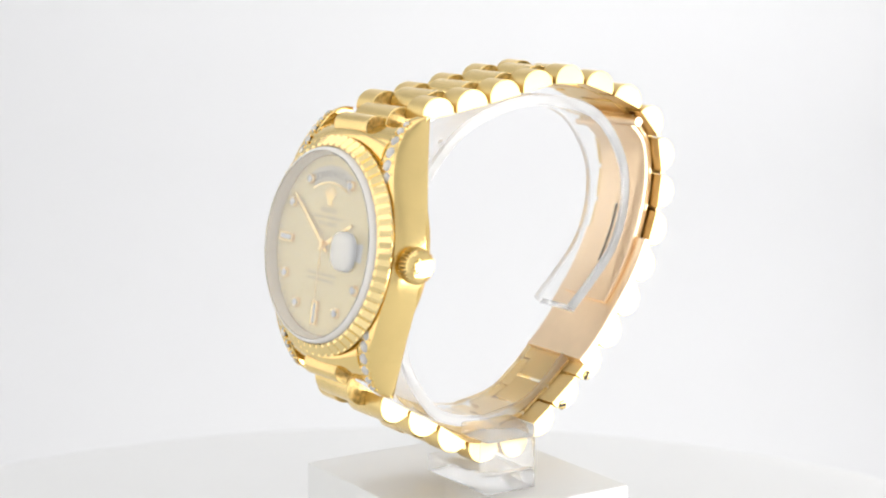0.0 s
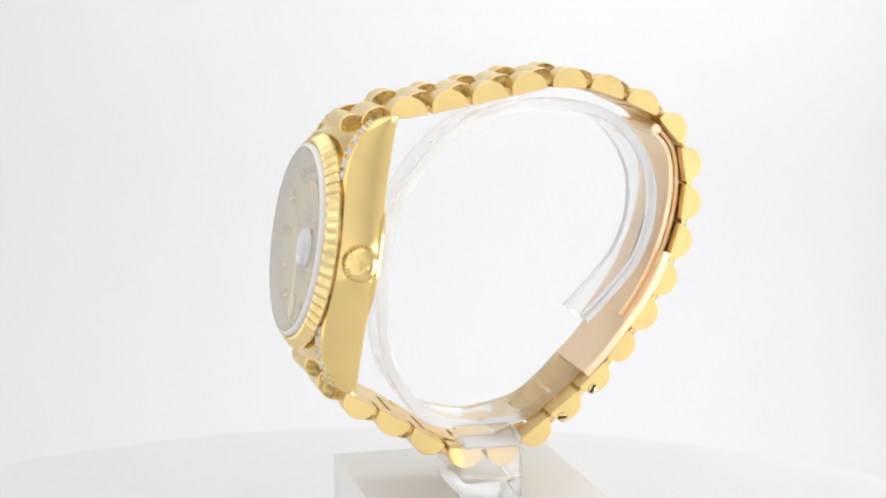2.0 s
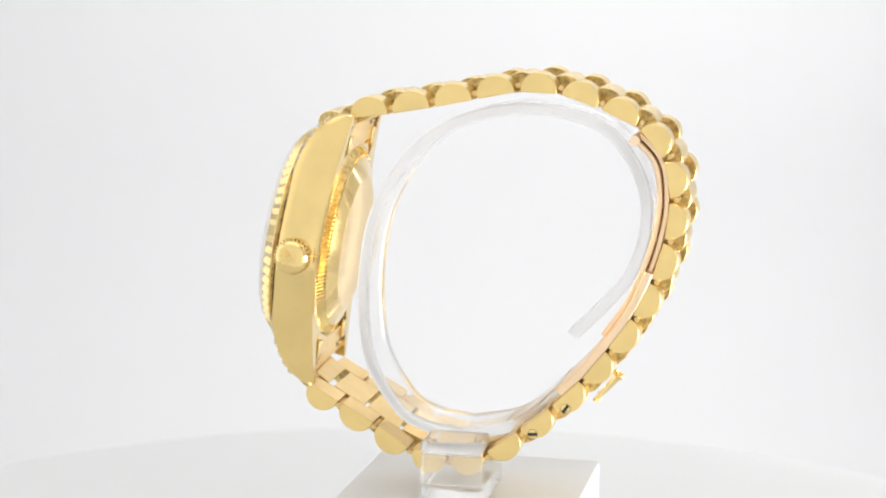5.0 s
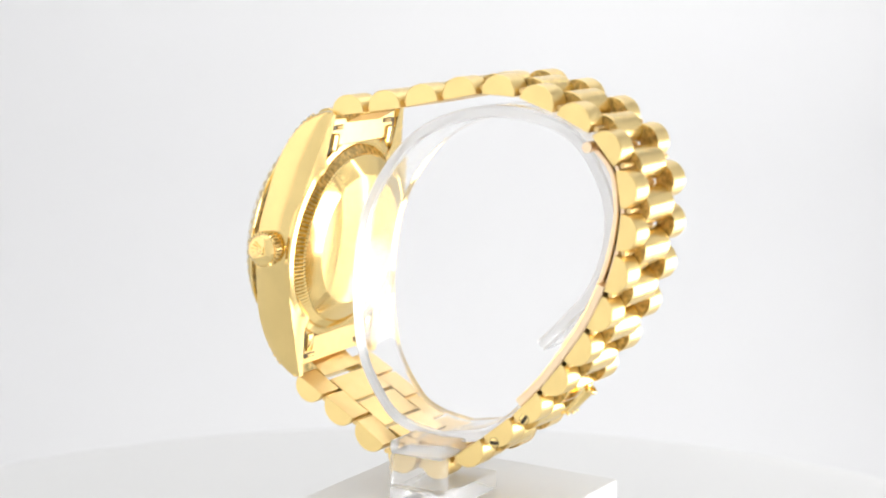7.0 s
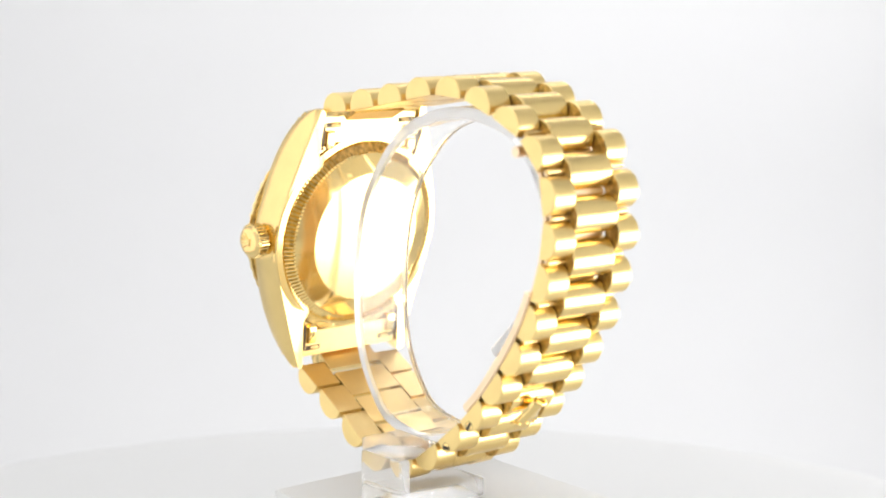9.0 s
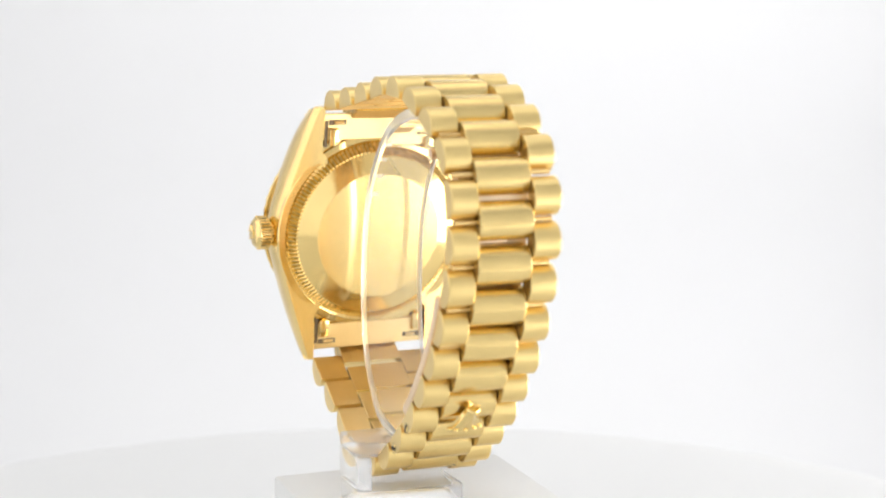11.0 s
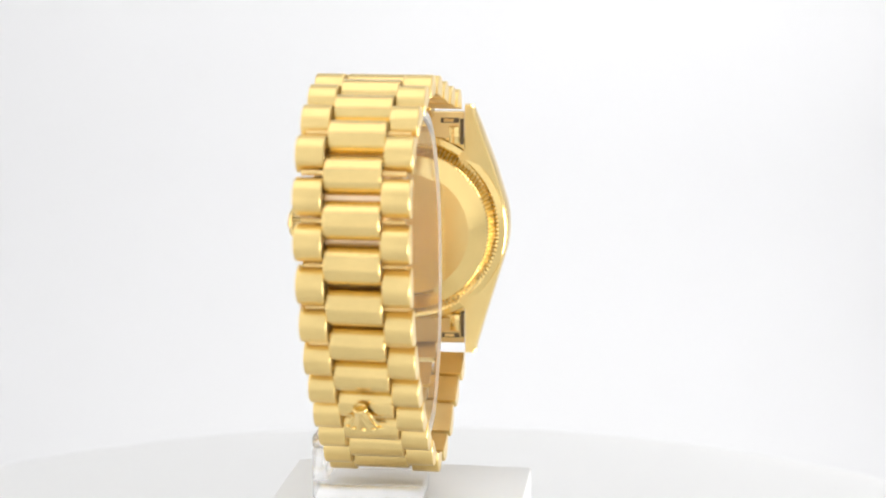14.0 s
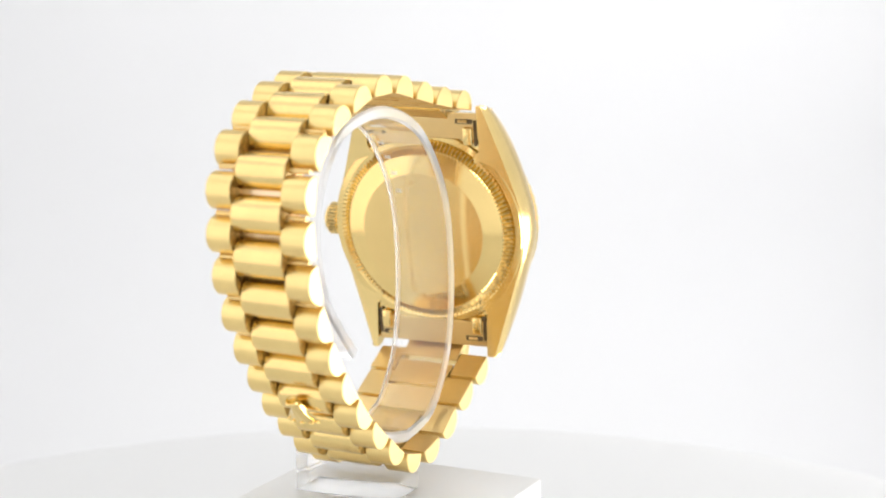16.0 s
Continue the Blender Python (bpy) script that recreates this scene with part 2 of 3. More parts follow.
def build_bezel(root):
    n = 60 * 4
    prof = [(16.2, 0.26), (17.0, 0.26), (17.2, 0.38), (17.2, 0.55), (17.0, 0.62), (15.8, 1.88), (15.4, 2.02), (15.25, 1.4), (16.2, 0.26)]

    def wave(i, k, r, h):
        ridge = (0.0, 0.5, 1.0, 0.5)[i % 4] - 0.5
        amp = {3: 0.10, 4: 0.34, 5: 0.28, 6: 0.10}.get(k, 0)
        return r + amp * ridge, h + amp * 0.9 * ridge
    part("bezel_seam", put(revolve([(16.0, 0.01), (16.8, 0.01), (16.8, 0.25), (16.0, 0.25), (16.0, 0.01)], 96), CASE_FRAME), gold_mottled, root, "narrow dark seam under the bezel")
    bm = put(revolve(prof, n, wave), CASE_FRAME)
    return part("bezel", bm, gold_fluted, root, "polished fluted gold bezel", 20)


def build_crystal(root):
    bm = revolve([(0, 2.5), (14.5, 2.5), (14.5, 2.9), (0, 2.9)], 128)
    ob = part("crystal", put(bm, CASE_FRAME), crystal_glass, root, "clear flat watch crystal", 0)
    ob.visible_shadow = False
    rim = revolve([(14.6, 1.3), (15.2, 1.3), (15.2, 2.35), (14.95, 2.72), (14.6, 2.88), (14.6, 1.3)], 128)
    rim = part("crystal_edge", put(rim, CASE_FRAME), crystal_milky, ob, "milky bevelled crystal edge", 40)
    rim.visible_shadow = False
    # the date magnifier: a low rounded cushion
    rings = []
    for z, s in ((2.93, 1.0), (3.12, 0.985), (3.4, 0.93), (3.62, 0.83), (3.8, 0.68), (3.93, 0.46), (3.99, 0.2), (4.0, 0.04)):
        ring = []
        for k in range(40):
            a = 2 * math.pi * k / 40
            c, q = math.cos(a), math.sin(a)
            ex = 0.72
            ring.append((8.3 + 3.35 * s * math.copysign(abs(c) ** ex, c), 3.05 * s * math.copysign(abs(q) ** ex, q), z))
        rings.append(ring)
    lens = part("magnifier", put(loft(rings), CASE_FRAME), magnifier_glare_glass, ob, "small bulging date magnifier", 40)
    lens.visible_shadow = False


def disc_mark(bm_list, x, y, r, z0, z1, n=16):
    bm = revolve([(0, z0), (r, z0), (r, z1 - 0.08), (r * 0.85, z1), (0, z1)], n)
    bm_list.append(put(bm, Matrix.Translation((x, y, 0))))


def crest_mesh(scale, depth):
    """A plain five-pointed crest: a base bar and five tapered rays with balls."""
    bms = [put(box(-0.55, 0.55, -0.75, -0.35, 0, depth, 0.05), Matrix())]
    for k in range(5):
        a = radians((k - 2) * 17)
        ln = 1.75 - 0.12 * abs(k - 2)
        rings = []
        for s, w in ((0.0, 0.16), (0.6, 0.2), (1.0, 0.07)):
            x, y = math.sin(a) * ln * s + (k - 2) * 0.1, -0.4 + math.cos(a) * ln * s
            rings.append([(x - w, y, 0), (x + w, y, 0), (x + w * 0.6, y, depth), (x - w * 0.6, y, depth)])
        bms.append(loft(rings))
        tip = bmesh.new()
        bmesh.ops.create_icosphere(tip, subdivisions=1, radius=0.16)
        bms.append(put(tip, Matrix.Translation((math.sin(a) * ln + (k - 2) * 0.1, -0.4 + math.cos(a) * ln, depth * 0.5))))
    bm = join(*bms)
    bmesh.ops.scale(bm, vec=(scale, scale, 1), verts=bm.verts)
    return bm


def letters(text, size, z):
    cu = bpy.data.curves.new("letters", "FONT")
    cu.body, cu.size, cu.align_x, cu.align_y, cu.extrude = text, size, "CENTER", "CENTER", 0.01
    tmp = new("tmp_text", cu)
    dg = bpy.context.evaluated_depsgraph_get()
    me = bpy.data.meshes.new_from_object(tmp.evaluated_get(dg))
    bpy.data.objects.remove(tmp)
    bm = bmesh.new()
    bm.from_mesh(me)
    bpy.data.meshes.remove(me)
    put(bm, Matrix.Translation((0, 0, z)))
    return bm


def build_dial(root):
    zd = 0.75
    bm = revolve([(0, zd), (13.9, zd), (13.95, zd - 0.3), (0, zd - 0.3)], 96)
    dial = part("dial", put(bm, CASE_FRAME), dial_paint, root, "champagne sunburst dial with gem markers")
    rehaut = revolve([(14.58, 2.4), (14.0, zd + 0.02), (14.2, zd - 0.2), (14.59, 0.6), (14.58, 2.4)], 96)
    part("inner_ring", put(rehaut, CASE_FRAME), ring_bounce, root, "ring round the dial, coloured cream for reflected light")
    # round gems in claws, long gems at six and nine
    for h in (1, 2, 4, 5, 7, 8, 10, 11):
        a = radians(90 - 30 * h)
        x, y = 11.3 * math.cos(a), 11.3 * math.sin(a)
        if h == 2:
            continue
        m = CASE_FRAME @ Matrix.Translation((x, y, zd))
        seat = revolve([(0, 0.005), (0.85, 0.005), (0.85, 0.35), (0.62, 0.5), (0.6, 0.3), (0, 0.3)], 16)
        claws = [put(box(-0.16, 0.16, -0.16, 0.16, 0.0, 0.75, 0.06, 1), pose(0.72 * math.cos(q), 0.72 * math.sin(q), 0)) for q in (0.8, 2.37, 3.94, 5.5)]
        mk = part("hour_marker", put(join(seat, *claws), m), gold_polished, dial, "round gem in a gold four-claw setting")
        st = revolve([(0, 0.3), (0.3, 0.32), (0.68, 0.62), (0.66, 0.68), (0.36, 0.85), (0, 0.85)], 8)
        part("marker_gem", put(st, m), gem, dial, "clear brilliant-cut gem", 0)
    for a in (270, 180):
        m = CASE_FRAME @ pose(0, 0, 0, 0, 0, a) @ Matrix.Translation((10.6, 0, zd))
        fr = join(box(-1.9, 1.9, -0.7, -0.42, 0.005, 0.6, 0.05, 1), box(-1.9, 1.9, 0.42, 0.7, 0.005, 0.6, 0.05, 1),
                  box(-1.9, -1.6, -0.41, 0.41, 0.005, 0.6, 0.05, 1), box(1.6, 1.9, -0.41, 0.41, 0.005, 0.6, 0.05, 1))
        part("hour_marker", put(fr, m), gold_polished, dial, "long gold frame marker")
        part("marker_gem", put(box(-1.55, 1.55, -0.38, 0.38, 0.1, 0.7, 0.15, 1), m), gem, dial, "long baguette-cut gem", 0)
    # day window: curved slot with its word, and the date window under the magnifier
    sec = []
    for k in range(25):
        q = radians(90 + 30 - 60 * k / 24)
        sec.append([(r * math.cos(q), r * math.sin(q), z) for r, z in ((9.9, zd + 0.01), (12.4, zd + 0.01), (12.4, zd + 0.03), (9.9, zd + 0.03))])
    part("day_window", put(loft(sec), CASE_FRAME), day_disc, dial, "curved day window")
    rim = []
    for k in range(25):
        q = radians(90 + 31 - 62 * k / 24)
        rim.append([(r * math.cos(q), r * math.sin(q), z) for r, z in ((9.6, zd + 0.01), (9.85, zd + 0.01), (9.85, zd + 0.14), (9.6, zd + 0.1))])
    part("window_rim", put(loft(rim), CASE_FRAME), gold_polished, dial)
    word = "DONNERSTAG"
    for k, ch in enumerate(word):
        q = radians(90 + 24.5 - 49 * k / (len(word) - 1))
        m = CASE_FRAME @ pose(11.05 * math.cos(q), 11.05 * math.sin(q), 0, 0, 0, math.degrees(q) - 90)
        part("day_letter", put(letters(ch, 1.6, zd + 0.05), m), print_dark, dial)
    part("date_window", put(box(6.6, 10.3, -1.4, 1.4, zd + 0.01, zd + 0.04), CASE_FRAME), white_disc, dial, "white date window")
    # each printed line: one plain bar for every character
    for y, h, pitch, words in ((5.45, 0.85, 0.92, (5,)), (4.3, 0.5, 0.52, (6, 9)), (3.35, 0.62, 0.66, (3, 4)), (-4.5, 0.42, 0.36, (11, 11)), (-5.4, 0.42, 0.36, (10, 9))):
        count = sum(words) + len(words) - 1
        at, bars = -(count - 1) / 2 * pitch, []
        for length in words:
            for k in range(length):
                w = pitch * (0.24 if k % 3 else 0.32)
                bars.append(put(box(-w, w, -h / 2, h / 2, 0.005, 0.02), Matrix.Translation((at, y, zd))))
                at += pitch
            at += pitch
        part("print_bar", put(join(*bars), CASE_FRAME), gold_print, dial)
    part("dial_crest", put(crest_mesh(1.35, 0.15), CASE_FRAME @ Matrix.Translation((0, 7.2, zd))), gold_polished, dial, "raised gold crest")
    # minute ticks
    bms = []
    for k in range(60):
        m = pose(0, 0, 0, 0, 0, 6 * k)
        bms.append(put(box(13.0, 13.7, -0.06, 0.06, zd + 0.005, zd + 0.02), m))
    part("minute_track", put(join(*bms), CASE_FRAME), print_dark, dial, "fine printed minute track")

    def pointer(name, deg, length, tail, w, z, mat=gold_polished):
        # a flat tapering blade with a ridge along it
        rings = []
        for x, ww in ((-tail, w * 0.6), (0, w), (length * 0.93, w * 0.75), (length, w * 0.15)):
            rings.append([(x, -ww / 2, z), (x, ww / 2, z), (x, ww / 2, z + 0.1), (x, 0, z + 0.16), (x, -ww / 2, z + 0.1)])
        hub = revolve([(0, z), (w * 0.9, z), (w * 0.9, z + 0.14), (0, z + 0.14)], 20)
        return part(name, put(join(loft(rings), hub), CASE_FRAME @ pose(0, 0, 0, 0, 0, 90 - deg)), mat, root)
    pointer("hour_pointer", 61, 8.2, 1.6, 0.85, zd + 0.2)
    pointer("minute_pointer", 307, 12.0, 1.6, 0.7, zd + 0.4)
    pointer("second_pointer", 181, 12.6, 3.4, 0.24, zd + 0.6)
    part("pointer_cap", put(revolve([(0, zd + 0.2), (0.5, zd + 0.2), (0.5, zd + 0.95), (0.3, zd + 1.05), (0, zd + 1.05)], 20), CASE_FRAME), gold_polished, root)


def build_crown(root):
    def wave(i, k, r, h):
        return (r - (0.0, 0.0, 0.36, 0.36)[i % 4], h) if k in (3, 4) else (r, h)
    prof = [(0, 0), (2.1, 0), (2.4, 0.15), (2.78, 0.4), (2.82, 2.0), (2.5, 2.15), (2.42, 2.35), (2.1, 2.65), (1.5, 2.82), (0, 2.92)]
    m = CASE_FRAME @ Matrix.Translation((17.3, -0.3, -3.2)) @ pose(0, 0, 0, 0, 90, 0)
    bm = revolve(prof, 112, wave)
    for f in bm.faces:
        c = f.calc_center_median()
        f.material_index = 1 if 0.45 < c.z < 1.9 and c.xy.length < 2.7 else 0
    cr = part("crown", put(bm, m), [gold_polished, gold_mottled], root, "knurled gold winding crown", 25)
    part("crown_tube", put(revolve([(0, -1.2), (1.9, -1.2), (1.9, 0.05), (0, 0.05)], 24), m), gold_polished, root)
    part("crest", put(crest_mesh(1.05, 0.28), m @ Matrix.Translation((0, 0, 2.8)) @ pose(0, 0, 0, 0, 0, 90)), gold_polished, cr, "small raised crest")


def build_back(root):
    n = 132 * 2

    def wave(i, k, r, h):
        return (r - 0.30 * (i % 2), h + 0.34 * (i % 2)) if k in (5, 6) else (r, h)
    prof = [(0, -6.0), (16.95, -6.0), (16.95, -6.5), (16.75, -6.78), (15.75, -6.85), (15.35, -6.75), (14.2, -7.72), (13.85, -7.78), (10.9, -8.8), (10.7, -8.85), (0, -8.9)]
    bm = revolve(prof, n, wave)
    for f in bm.faces:
        c = f.calc_center_median()
        r, tooth = c.xy.length, int(math.atan2(c.y, c.x) / (2 * math.pi) * n + n) % 2
        f.material_index = 1 if r < 10.8 and c.z < -8 else 2 if 14.3 < r < 15.1 and -7.6 < c.z < -6.6 and tooth else 0
    part("case_back", put(bm, CASE_FRAME), [gold_back, gold_disc, gold_mottled], root, "polished gold screw-down case back with knurled rim", 8)


def build_gems(root):
    # gems set flush along the front of each lug, in a crescent from the bezel to the tip
    for sx in (1, -1):
        for sy in (1, -1):
            a = 11.9
            while a < 20.2:
                q = (a - 11.9) / 9.2
                r = 0.42 + 0.55 * math.sin(math.pi * (0.2 + 0.8 * q) ** 0.75) ** 0.8
                slope = (case_front(a + 0.1) - case_front(a - 0.1)) / 0.2
                flat = math.cos(math.atan(slope))
                c = 10.55 + 0.55 * r + 1.5 * (1 - q) ** 2
                tip = pose(0, 0, 0, sy * math.degrees(math.atan(slope)), 0, 0) @ pose(0, 0, 0, 0, sx * 14, 0)
                m = CASE_FRAME @ Matrix.Translation((sx * c, sy * a, case_front(a) - 0.06)) @ tip
                beads = []
                for g in (0.6, 2.5, 3.8, 5.7):
                    b = bmesh.new()
                    bmesh.ops.create_icosphere(b, subdivisions=1, radius=0.26)
                    beads.append(put(b, Matrix.Translation((r * 1.02 * math.cos(g), r * 1.02 * math.sin(g), 0.05))))
                st = part("gem_setting", put(join(*beads), m), gold_polished, root, "tiny gold beads holding a gem")
                stone = revolve([(0, -0.5 * r), (r * 0.98, 0.0), (r * 0.98, 0.06), (r * 0.72, 0.26), (r * 0.45, 0.36), (0, 0.38)], 10)
                part("lug_gem", put(stone, m), gem, st, "clear brilliant gem set in the lug", 0)
                a += 2.05 * r * flat


def dome_link(length, height, width, skirt=0.45, n=20):
    """A link: flat below, domed above, with softened ends; x along the bracelet, y across, z outwards."""
    def sec(s, up):
        pts = [(-length / 2 * s, up), (length / 2 * s, up)]
        for k in range(n + 1):
            a = math.pi * k / n
            pts.append((length / 2 * s * math.cos(a), skirt + (height * s - skirt) * math.sin(a)))
        return pts
    e = 0.13
    rings = []
    for y, s, up in ((-width / 2, 0.965, 0.08), (-width / 2 + e, 1.0, 0.0), (width / 2 - e, 1.0, 0.0), (width / 2, 0.965, 0.08)):
        rings.append([(x, y, z) for x, z in sec(s, up)])
    bm = loft(rings)
    bmesh.ops.recalc_face_normals(bm, faces=bm.faces)
    for f in bm.faces:
        f.material_index = 1 if f.normal.z < -0.7 else 2 if f.normal.y > 0.8 else 3 if f.normal.y < -0.8 else 0
    return bm


# joints between the outer links, seen from the side, from the twelve o'clock lugs round to the six o'clock lugs
JOINTS = [(-7.4, 19.0), (-0.8, 19.85), (5.75, 21.0), (12.2, 22.3), (18.8, 23.65), (25.1, 23.4), (31.2, 21.3), (37.05, 18.6), (41.1, 13.9), (42.15, 7.75),
          (41.4, 1.6), (39.5, -4.6), (36.7, -10.3), (33.0, -15.6), (29.1, -20.5), (24.4, -25.15), (19.4, -29.2), (14.2, -33.1), (8.5, -34.4), (2.4, -33.0),
          (-3.3, -29.2), (-9.0, -26.0), (-14.3, -23.0)]


def band_half_width(s):
    return 8.1 + 2.0 * abs(1 - 2 * s) ** 2.3


def band_centre(s):
    return -3.2 + 0.3 * (1 - abs(1 - 2 * s))


def build_bracelet(root):
    n = len(JOINTS) - 1
    P = [np.array((x, z + LIFT)) for x, z in JOINTS]

    def place(p, q, yc, s):
        # the run over the clasp leans a little about its own length
        lean = 1.4 * math.exp(-((s - 0.54) / 0.17) ** 4)
        d = q - p
        mid = (p + q) / 2
        ang = math.degrees(math.atan2(d[1], d[0]))
        return pose(mid[0], yc, mid[1], 0, -ang, 0) @ Matrix.Translation((0, 0, 8.2 * math.sin(radians(lean)))) @ pose(0, 0, 0, lean, 0, 0), np.linalg.norm(d)
    for i in range(n):
        s = (i + 0.5) / n
        hw, yc = band_half_width(s), band_centre(s)
        cw = hw * 0.5
        m, ln = place(P[i], P[i + 1], yc, s)
        ln = min(ln, 6.55)
        for sgn in (1, -1):
            w = hw - cw - 0.08
            bm = dome_link(ln - 0.7, 3.1, w)
            ob = part("outer_link", put(bm, m @ Matrix.Translation((0, sgn * (cw + 0.08 + w / 2), 0))),
                      [gold_brushed, gold_inner, gold_brushed if sgn > 0 else gold_mottled, gold_mottled if sgn > 0 else gold_brushed], root, smooth=18)
            if sgn == -1 and i in (14, 15):
                mm = m @ Matrix.Translation((1.65, -hw + 0.03, 1.8))
                hole = put(revolve([(0, 0), (0.80, 0), (0.80, 0.05), (0, 0.05)], 24), pose(0, 0, 0, 90, 0, 0))
                part("screw_hole", put(hole, mm), dark_slot, ob)
                scr = put(revolve([(0, 0), (0.74, 0), (0.74, 0.06), (0.68, 0.1), (0, 0.1)], 24), pose(0, 0, 0, 90, 0, 0))
                part("screw", put(scr, mm), gold_links, ob, "small slotted gold link screw")
                part("screw_slot", put(box(-0.72, 0.72, -0.16, -0.09, -0.25, 0.25), mm @ pose(0, 0, 0, 0, 35 if i == 15 else -10, 0)), black_slot, ob)
        # centre link bridges this outer link and the next; one more reaches each end link
        for j in ((i, i + 1) if i == 0 else (i + 1,)):
            if j == 0:
                b = (P[0] + P[1]) / 2
                a = P[0] + np.array((-3.6, -3.0))
            elif j == n:
                a = (P[n - 1] + P[n]) / 2
                b = P[n] + np.array((-3.2, 2.9))
            else:
                a, b = (P[j - 1] + P[j]) / 2, (P[j] + P[j + 1]) / 2
            s2 = j / n
            m2, l2 = place(a, b, band_centre(s2), s2)
            part("centre_link", put(dome_link(min(l2, 6.5) - 0.6, 3.15, band_half_width(s2) - 0.1), m2), [gold_links, gold_inner, gold_mottled, gold_mottled], root, smooth=18)
        # pins through the joints
        if 0 < i:
            p = P[i]
            inn = (P[i + 1] - P[i - 1])
            inn = inn / np.linalg.norm(inn)
            nrm = np.array((-inn[1], inn[0]))
            c = p + nrm * 0.9
            part("link_pin", rod((c[0], yc - hw + 0.8, c[1]), (c[0], yc + hw - 0.8, c[1]), 0.42, 10), gold_inner, root, "worn gold pin through the links")


def build_end_links(root):
    for sy in (1, -1):
        # end link that follows the bezel
        rings = []
        for c in np.linspace(-9.95, 9.95, 11):
            ain = math.sqrt(17.3 ** 2 - c * c)
            pts = [(ain - 0.6, -6.4), (ain - 0.6, -0.4), (ain, -0.35)]
            pts += [(ain + (20.2 - ain) * k / 8, -0.5 - 5.0 * (k / 8) ** 2.4) for k in range(1, 9)]
            pts.append((20.2, -6.6))
            rings.append([(c, sy * a, z) for a, z in pts])
        end = part("end_link", put(loft(rings), CASE_FRAME), gold_polished, root, "polished gold end link between the lugs", smooth=35)
        bar = put(dome_link(4.5, 3.3, 9.0), Matrix.Translation((0, sy * 18.3, -3.9)) @ pose(0, 0, 0, -sy * 27, 0, 0) @ pose(0, 0, 0, 0, 0, 90))
        part("end_link_dome", put(bar, CASE_FRAME), [gold_links, gold_inner, gold_mottled, gold_mottled], end, "domed centre of the end link", 18)
        plate = box(-9.9, 9.9, 15.9, 20.3, -6.95, -6.62, 0.1, 1)
        part("end_link_plate", put(plate, CASE_FRAME @ Matrix.Diagonal((1, sy, 1, 1))), gold_inner, root)
        # underside: dark bar slots, spring bars and the tabs beside the lugs
        for sx in (1, -1):
            slot = box(sx * 7.6 - 1.5, sx * 7.6 + 1.5, sy * 18.9 - 0.42, sy * 18.9 + 0.42, -7.02, -6.9, 0.03, 1)
            part("bar_slot", put(slot, CASE_FRAME), dark_slot, root)
            part("spring_bar", put(rod((sx * 6.6, sy * 18.9, -6.98), (sx * 8.2, sy * 18.9, -6.98), 0.3, 8), CASE_FRAME), gold_inner, root)
            tab = box(sx * 8.3 - 0.85, sx * 8.3 + 0.85, sy * 16.5 - 1.5, sy * 16.5 + 1.5, -7.5, -6.9, 0.25, 2)
            part("end_link_tab", put(tab, CASE_FRAME), gold_polished, root)
            gap = box(sx * 9.55 - 0.3, sx * 9.55 + 0.3, sy * 17.0 - 2.2, sy * 17.0 + 2.2, -7.02, -6.9, 0.03, 1)
            part("bar_slot", put(gap, CASE_FRAME), dark_slot, root)


def clasp_crest_mesh():
    """A flared bell with five ribs, a ring at its narrow end and small balls along its foot."""
    bms = []
    rings = []
    for k in range(9):
        q = k / 8
        y, w, h = -1.6 + 4.6 * q, 0.75 + 1.5 * q ** 1.5, 1.25 - 0.55 * q
        ring = []
        for i in range(21):
            a = math.pi * i / 20
            rib = 1 + 0.10 * q * math.cos(a * 10)
            ring.append((w * math.cos(a) * rib, y, h * math.sin(a) * rib))
        rings.append(ring)
    bms.append(loft(rings))
    for i in range(5):
        a = math.pi * (i + 0.5) / 5
        b = bmesh.new()
        bmesh.ops.create_icosphere(b, subdivisions=2, radius=0.3)
        bms.append(put(b, Matrix.Translation((2.25 * math.cos(a), 3.05, 0.68 * math.sin(a)))))
    tor = []
    for i in range(24):
        a = 2 * math.pi * i / 24
        tor.append([((0.72 + 0.26 * math.cos(t)) * math.cos(a), -1.7 + 0.35 * math.sin(t), 0.55 + (0.72 + 0.26 * math.cos(t)) * math.sin(a))
                    for t in [2 * math.pi * j / 10 for j in range(10)]])
    bms.append(loft(tor, closed=True))
    return join(*bms)


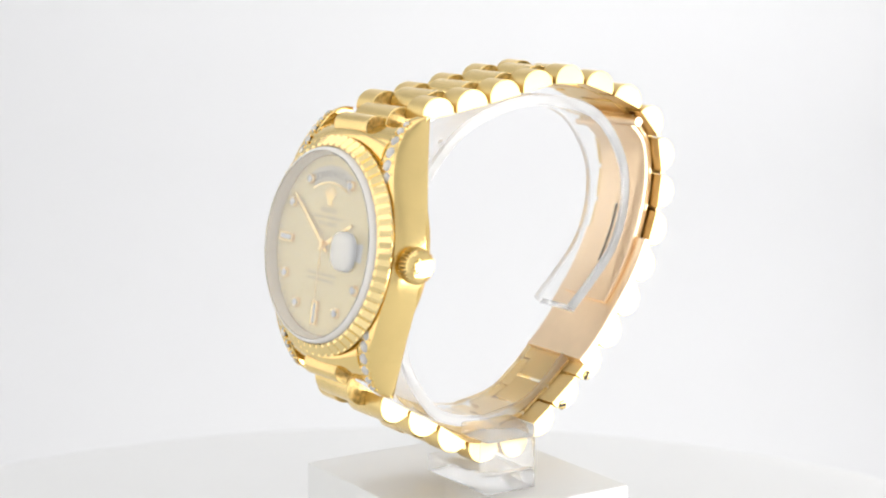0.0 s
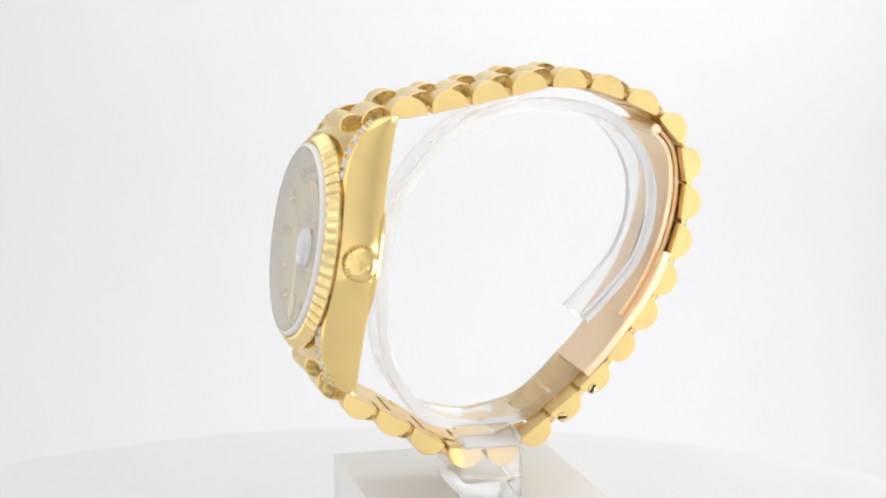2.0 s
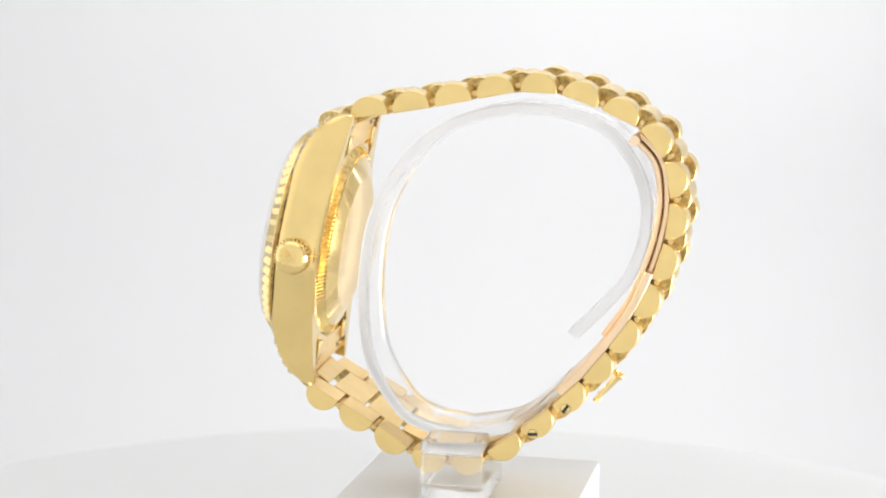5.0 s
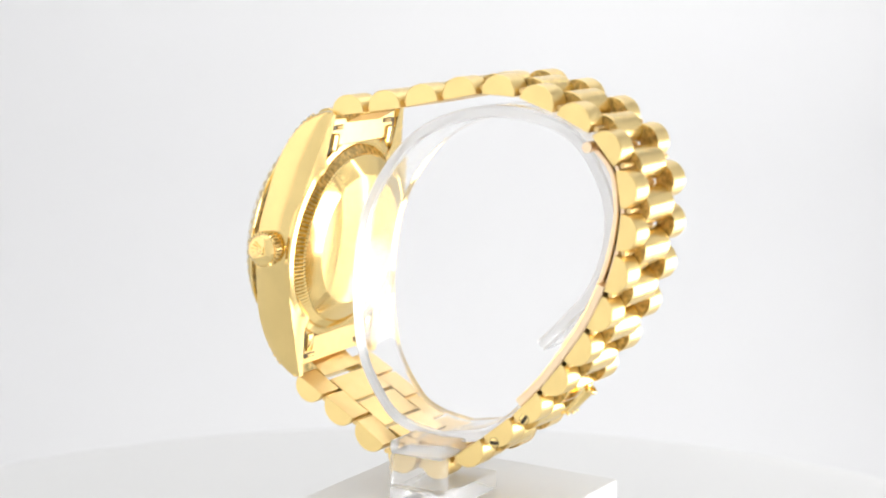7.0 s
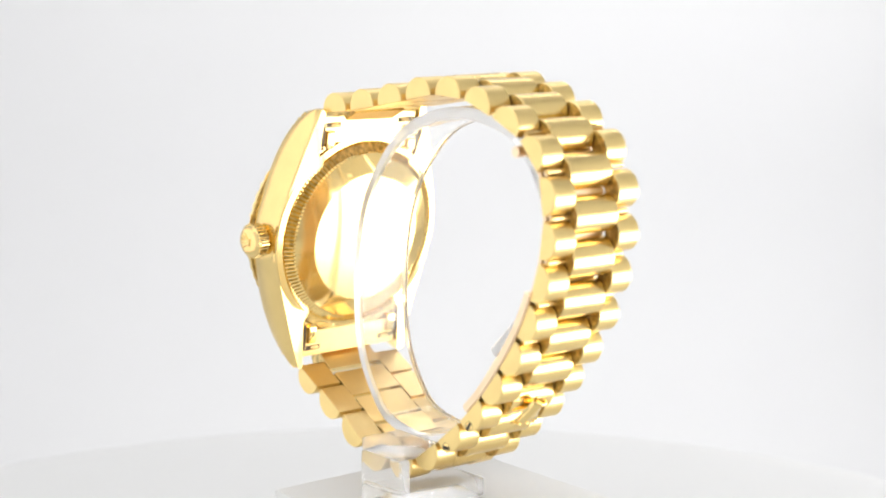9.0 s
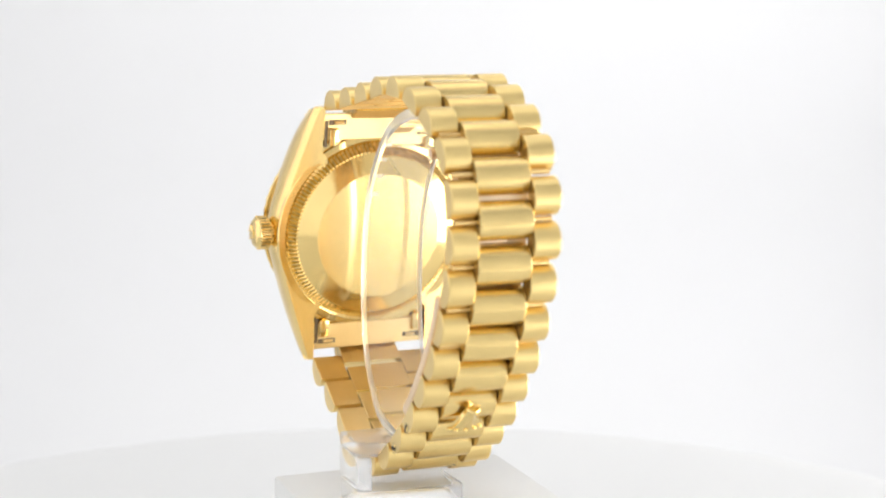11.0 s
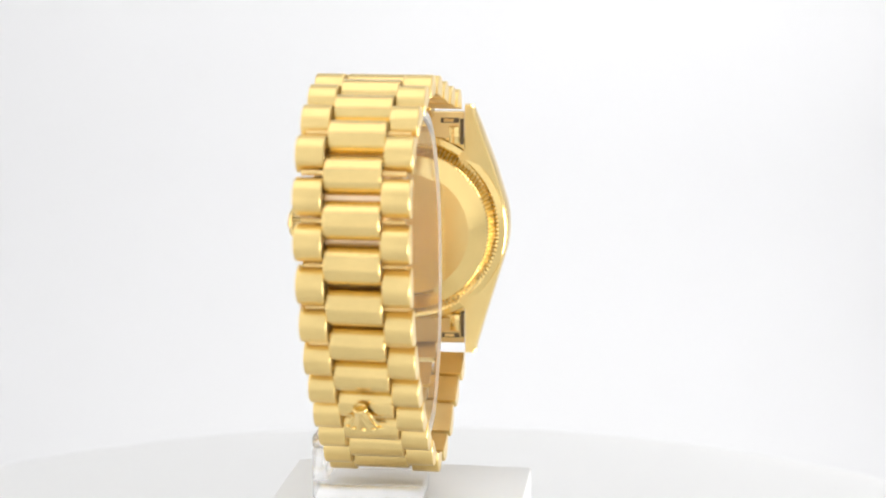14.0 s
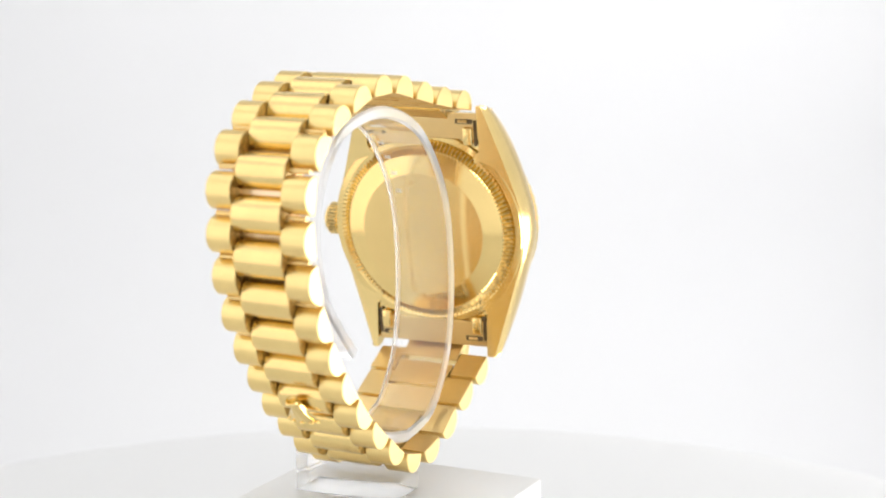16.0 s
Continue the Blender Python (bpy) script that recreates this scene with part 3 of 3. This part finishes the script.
def build_clasp(root):
    P = np.array([(x, z + LIFT) for x, z in JOINTS])
    line = spline(P[7:16], 60)

    def inset(pts, o):
        out = []
        for i, p in enumerate(pts):
            d = pts[min(i + 1, len(pts) - 1)] - pts[max(i - 1, 0)]
            d = d / np.linalg.norm(d)
            out.append(p + np.array((d[1], -d[0])) * o)
        return np.array(out)
    yc = -3.8
    part("clasp_cover", strip(inset(line[28:57], 0.72), yc - 7.5, yc + 7.5, 1.35, 0.2), gold_rose, root, "wide rose-tinted cover plate of the clasp")
    part("clasp_blade", strip(inset(line[1:29], 0.75), yc - 5.2, yc + 5.2, 0.8, 0.15), gold_rose, root, "rose-tinted folding clasp blade inside the bracelet")
    part("clasp_blade", strip(inset(line[2:44], 1.75), yc - 5.4, yc + 5.4, 0.8, 0.15), gold_rose, root, "inner folding clasp blade")
    part("blade_slot", strip(inset(line[22:36], 2.2), yc - 0.25, yc + 0.25, 0.12, 0.02), dark_slot, root)
    part("clasp_hinge", rod((P[7][0] - 0.4, yc - 7.6, P[7][1] - 1.9), (P[7][0] - 0.4, yc + 7.6, P[7][1] - 1.9), 0.8, 12), gold_rose, root)
    # raised crest that opens the clasp
    d = P[14] - P[13]
    ang = math.degrees(math.atan2(d[1], d[0]))
    mid = (P[13] + P[14]) / 2
    mc = pose(mid[0], yc + 0.3, mid[1], 0, -ang, 0) @ pose(1.3, 0, 3.8, 0, 0, 90)
    part("clasp_crest", put(clasp_crest_mesh(), mc @ pose(0, 0, 0, 0, 0, 180) @ pose(0, 1.1, -0.1) @ Matrix.Diagonal((1.12, 1.05, 1.05, 1))), gold_polished, root, "raised crest that opens the clasp")


def build_watch():
    root = new("wristwatch")
    tagged(root, "gold wristwatch with champagne dial, fluted bezel and link bracelet", "wristwatch")
    build_case(root)
    build_bezel(root)
    build_crystal(root)
    build_dial(root)
    build_crown(root)
    build_back(root)
    build_gems(root)
    build_end_links(root)
    build_bracelet(root)
    build_clasp(root)
    return root


turntable = build_turntable()
display_block = build_block()
watch_stand = build_stand()
wristwatch = build_watch()


def motions():
    for thing in (turntable, display_block, watch_stand, wristwatch):
        walk(thing, TURN)


motions()
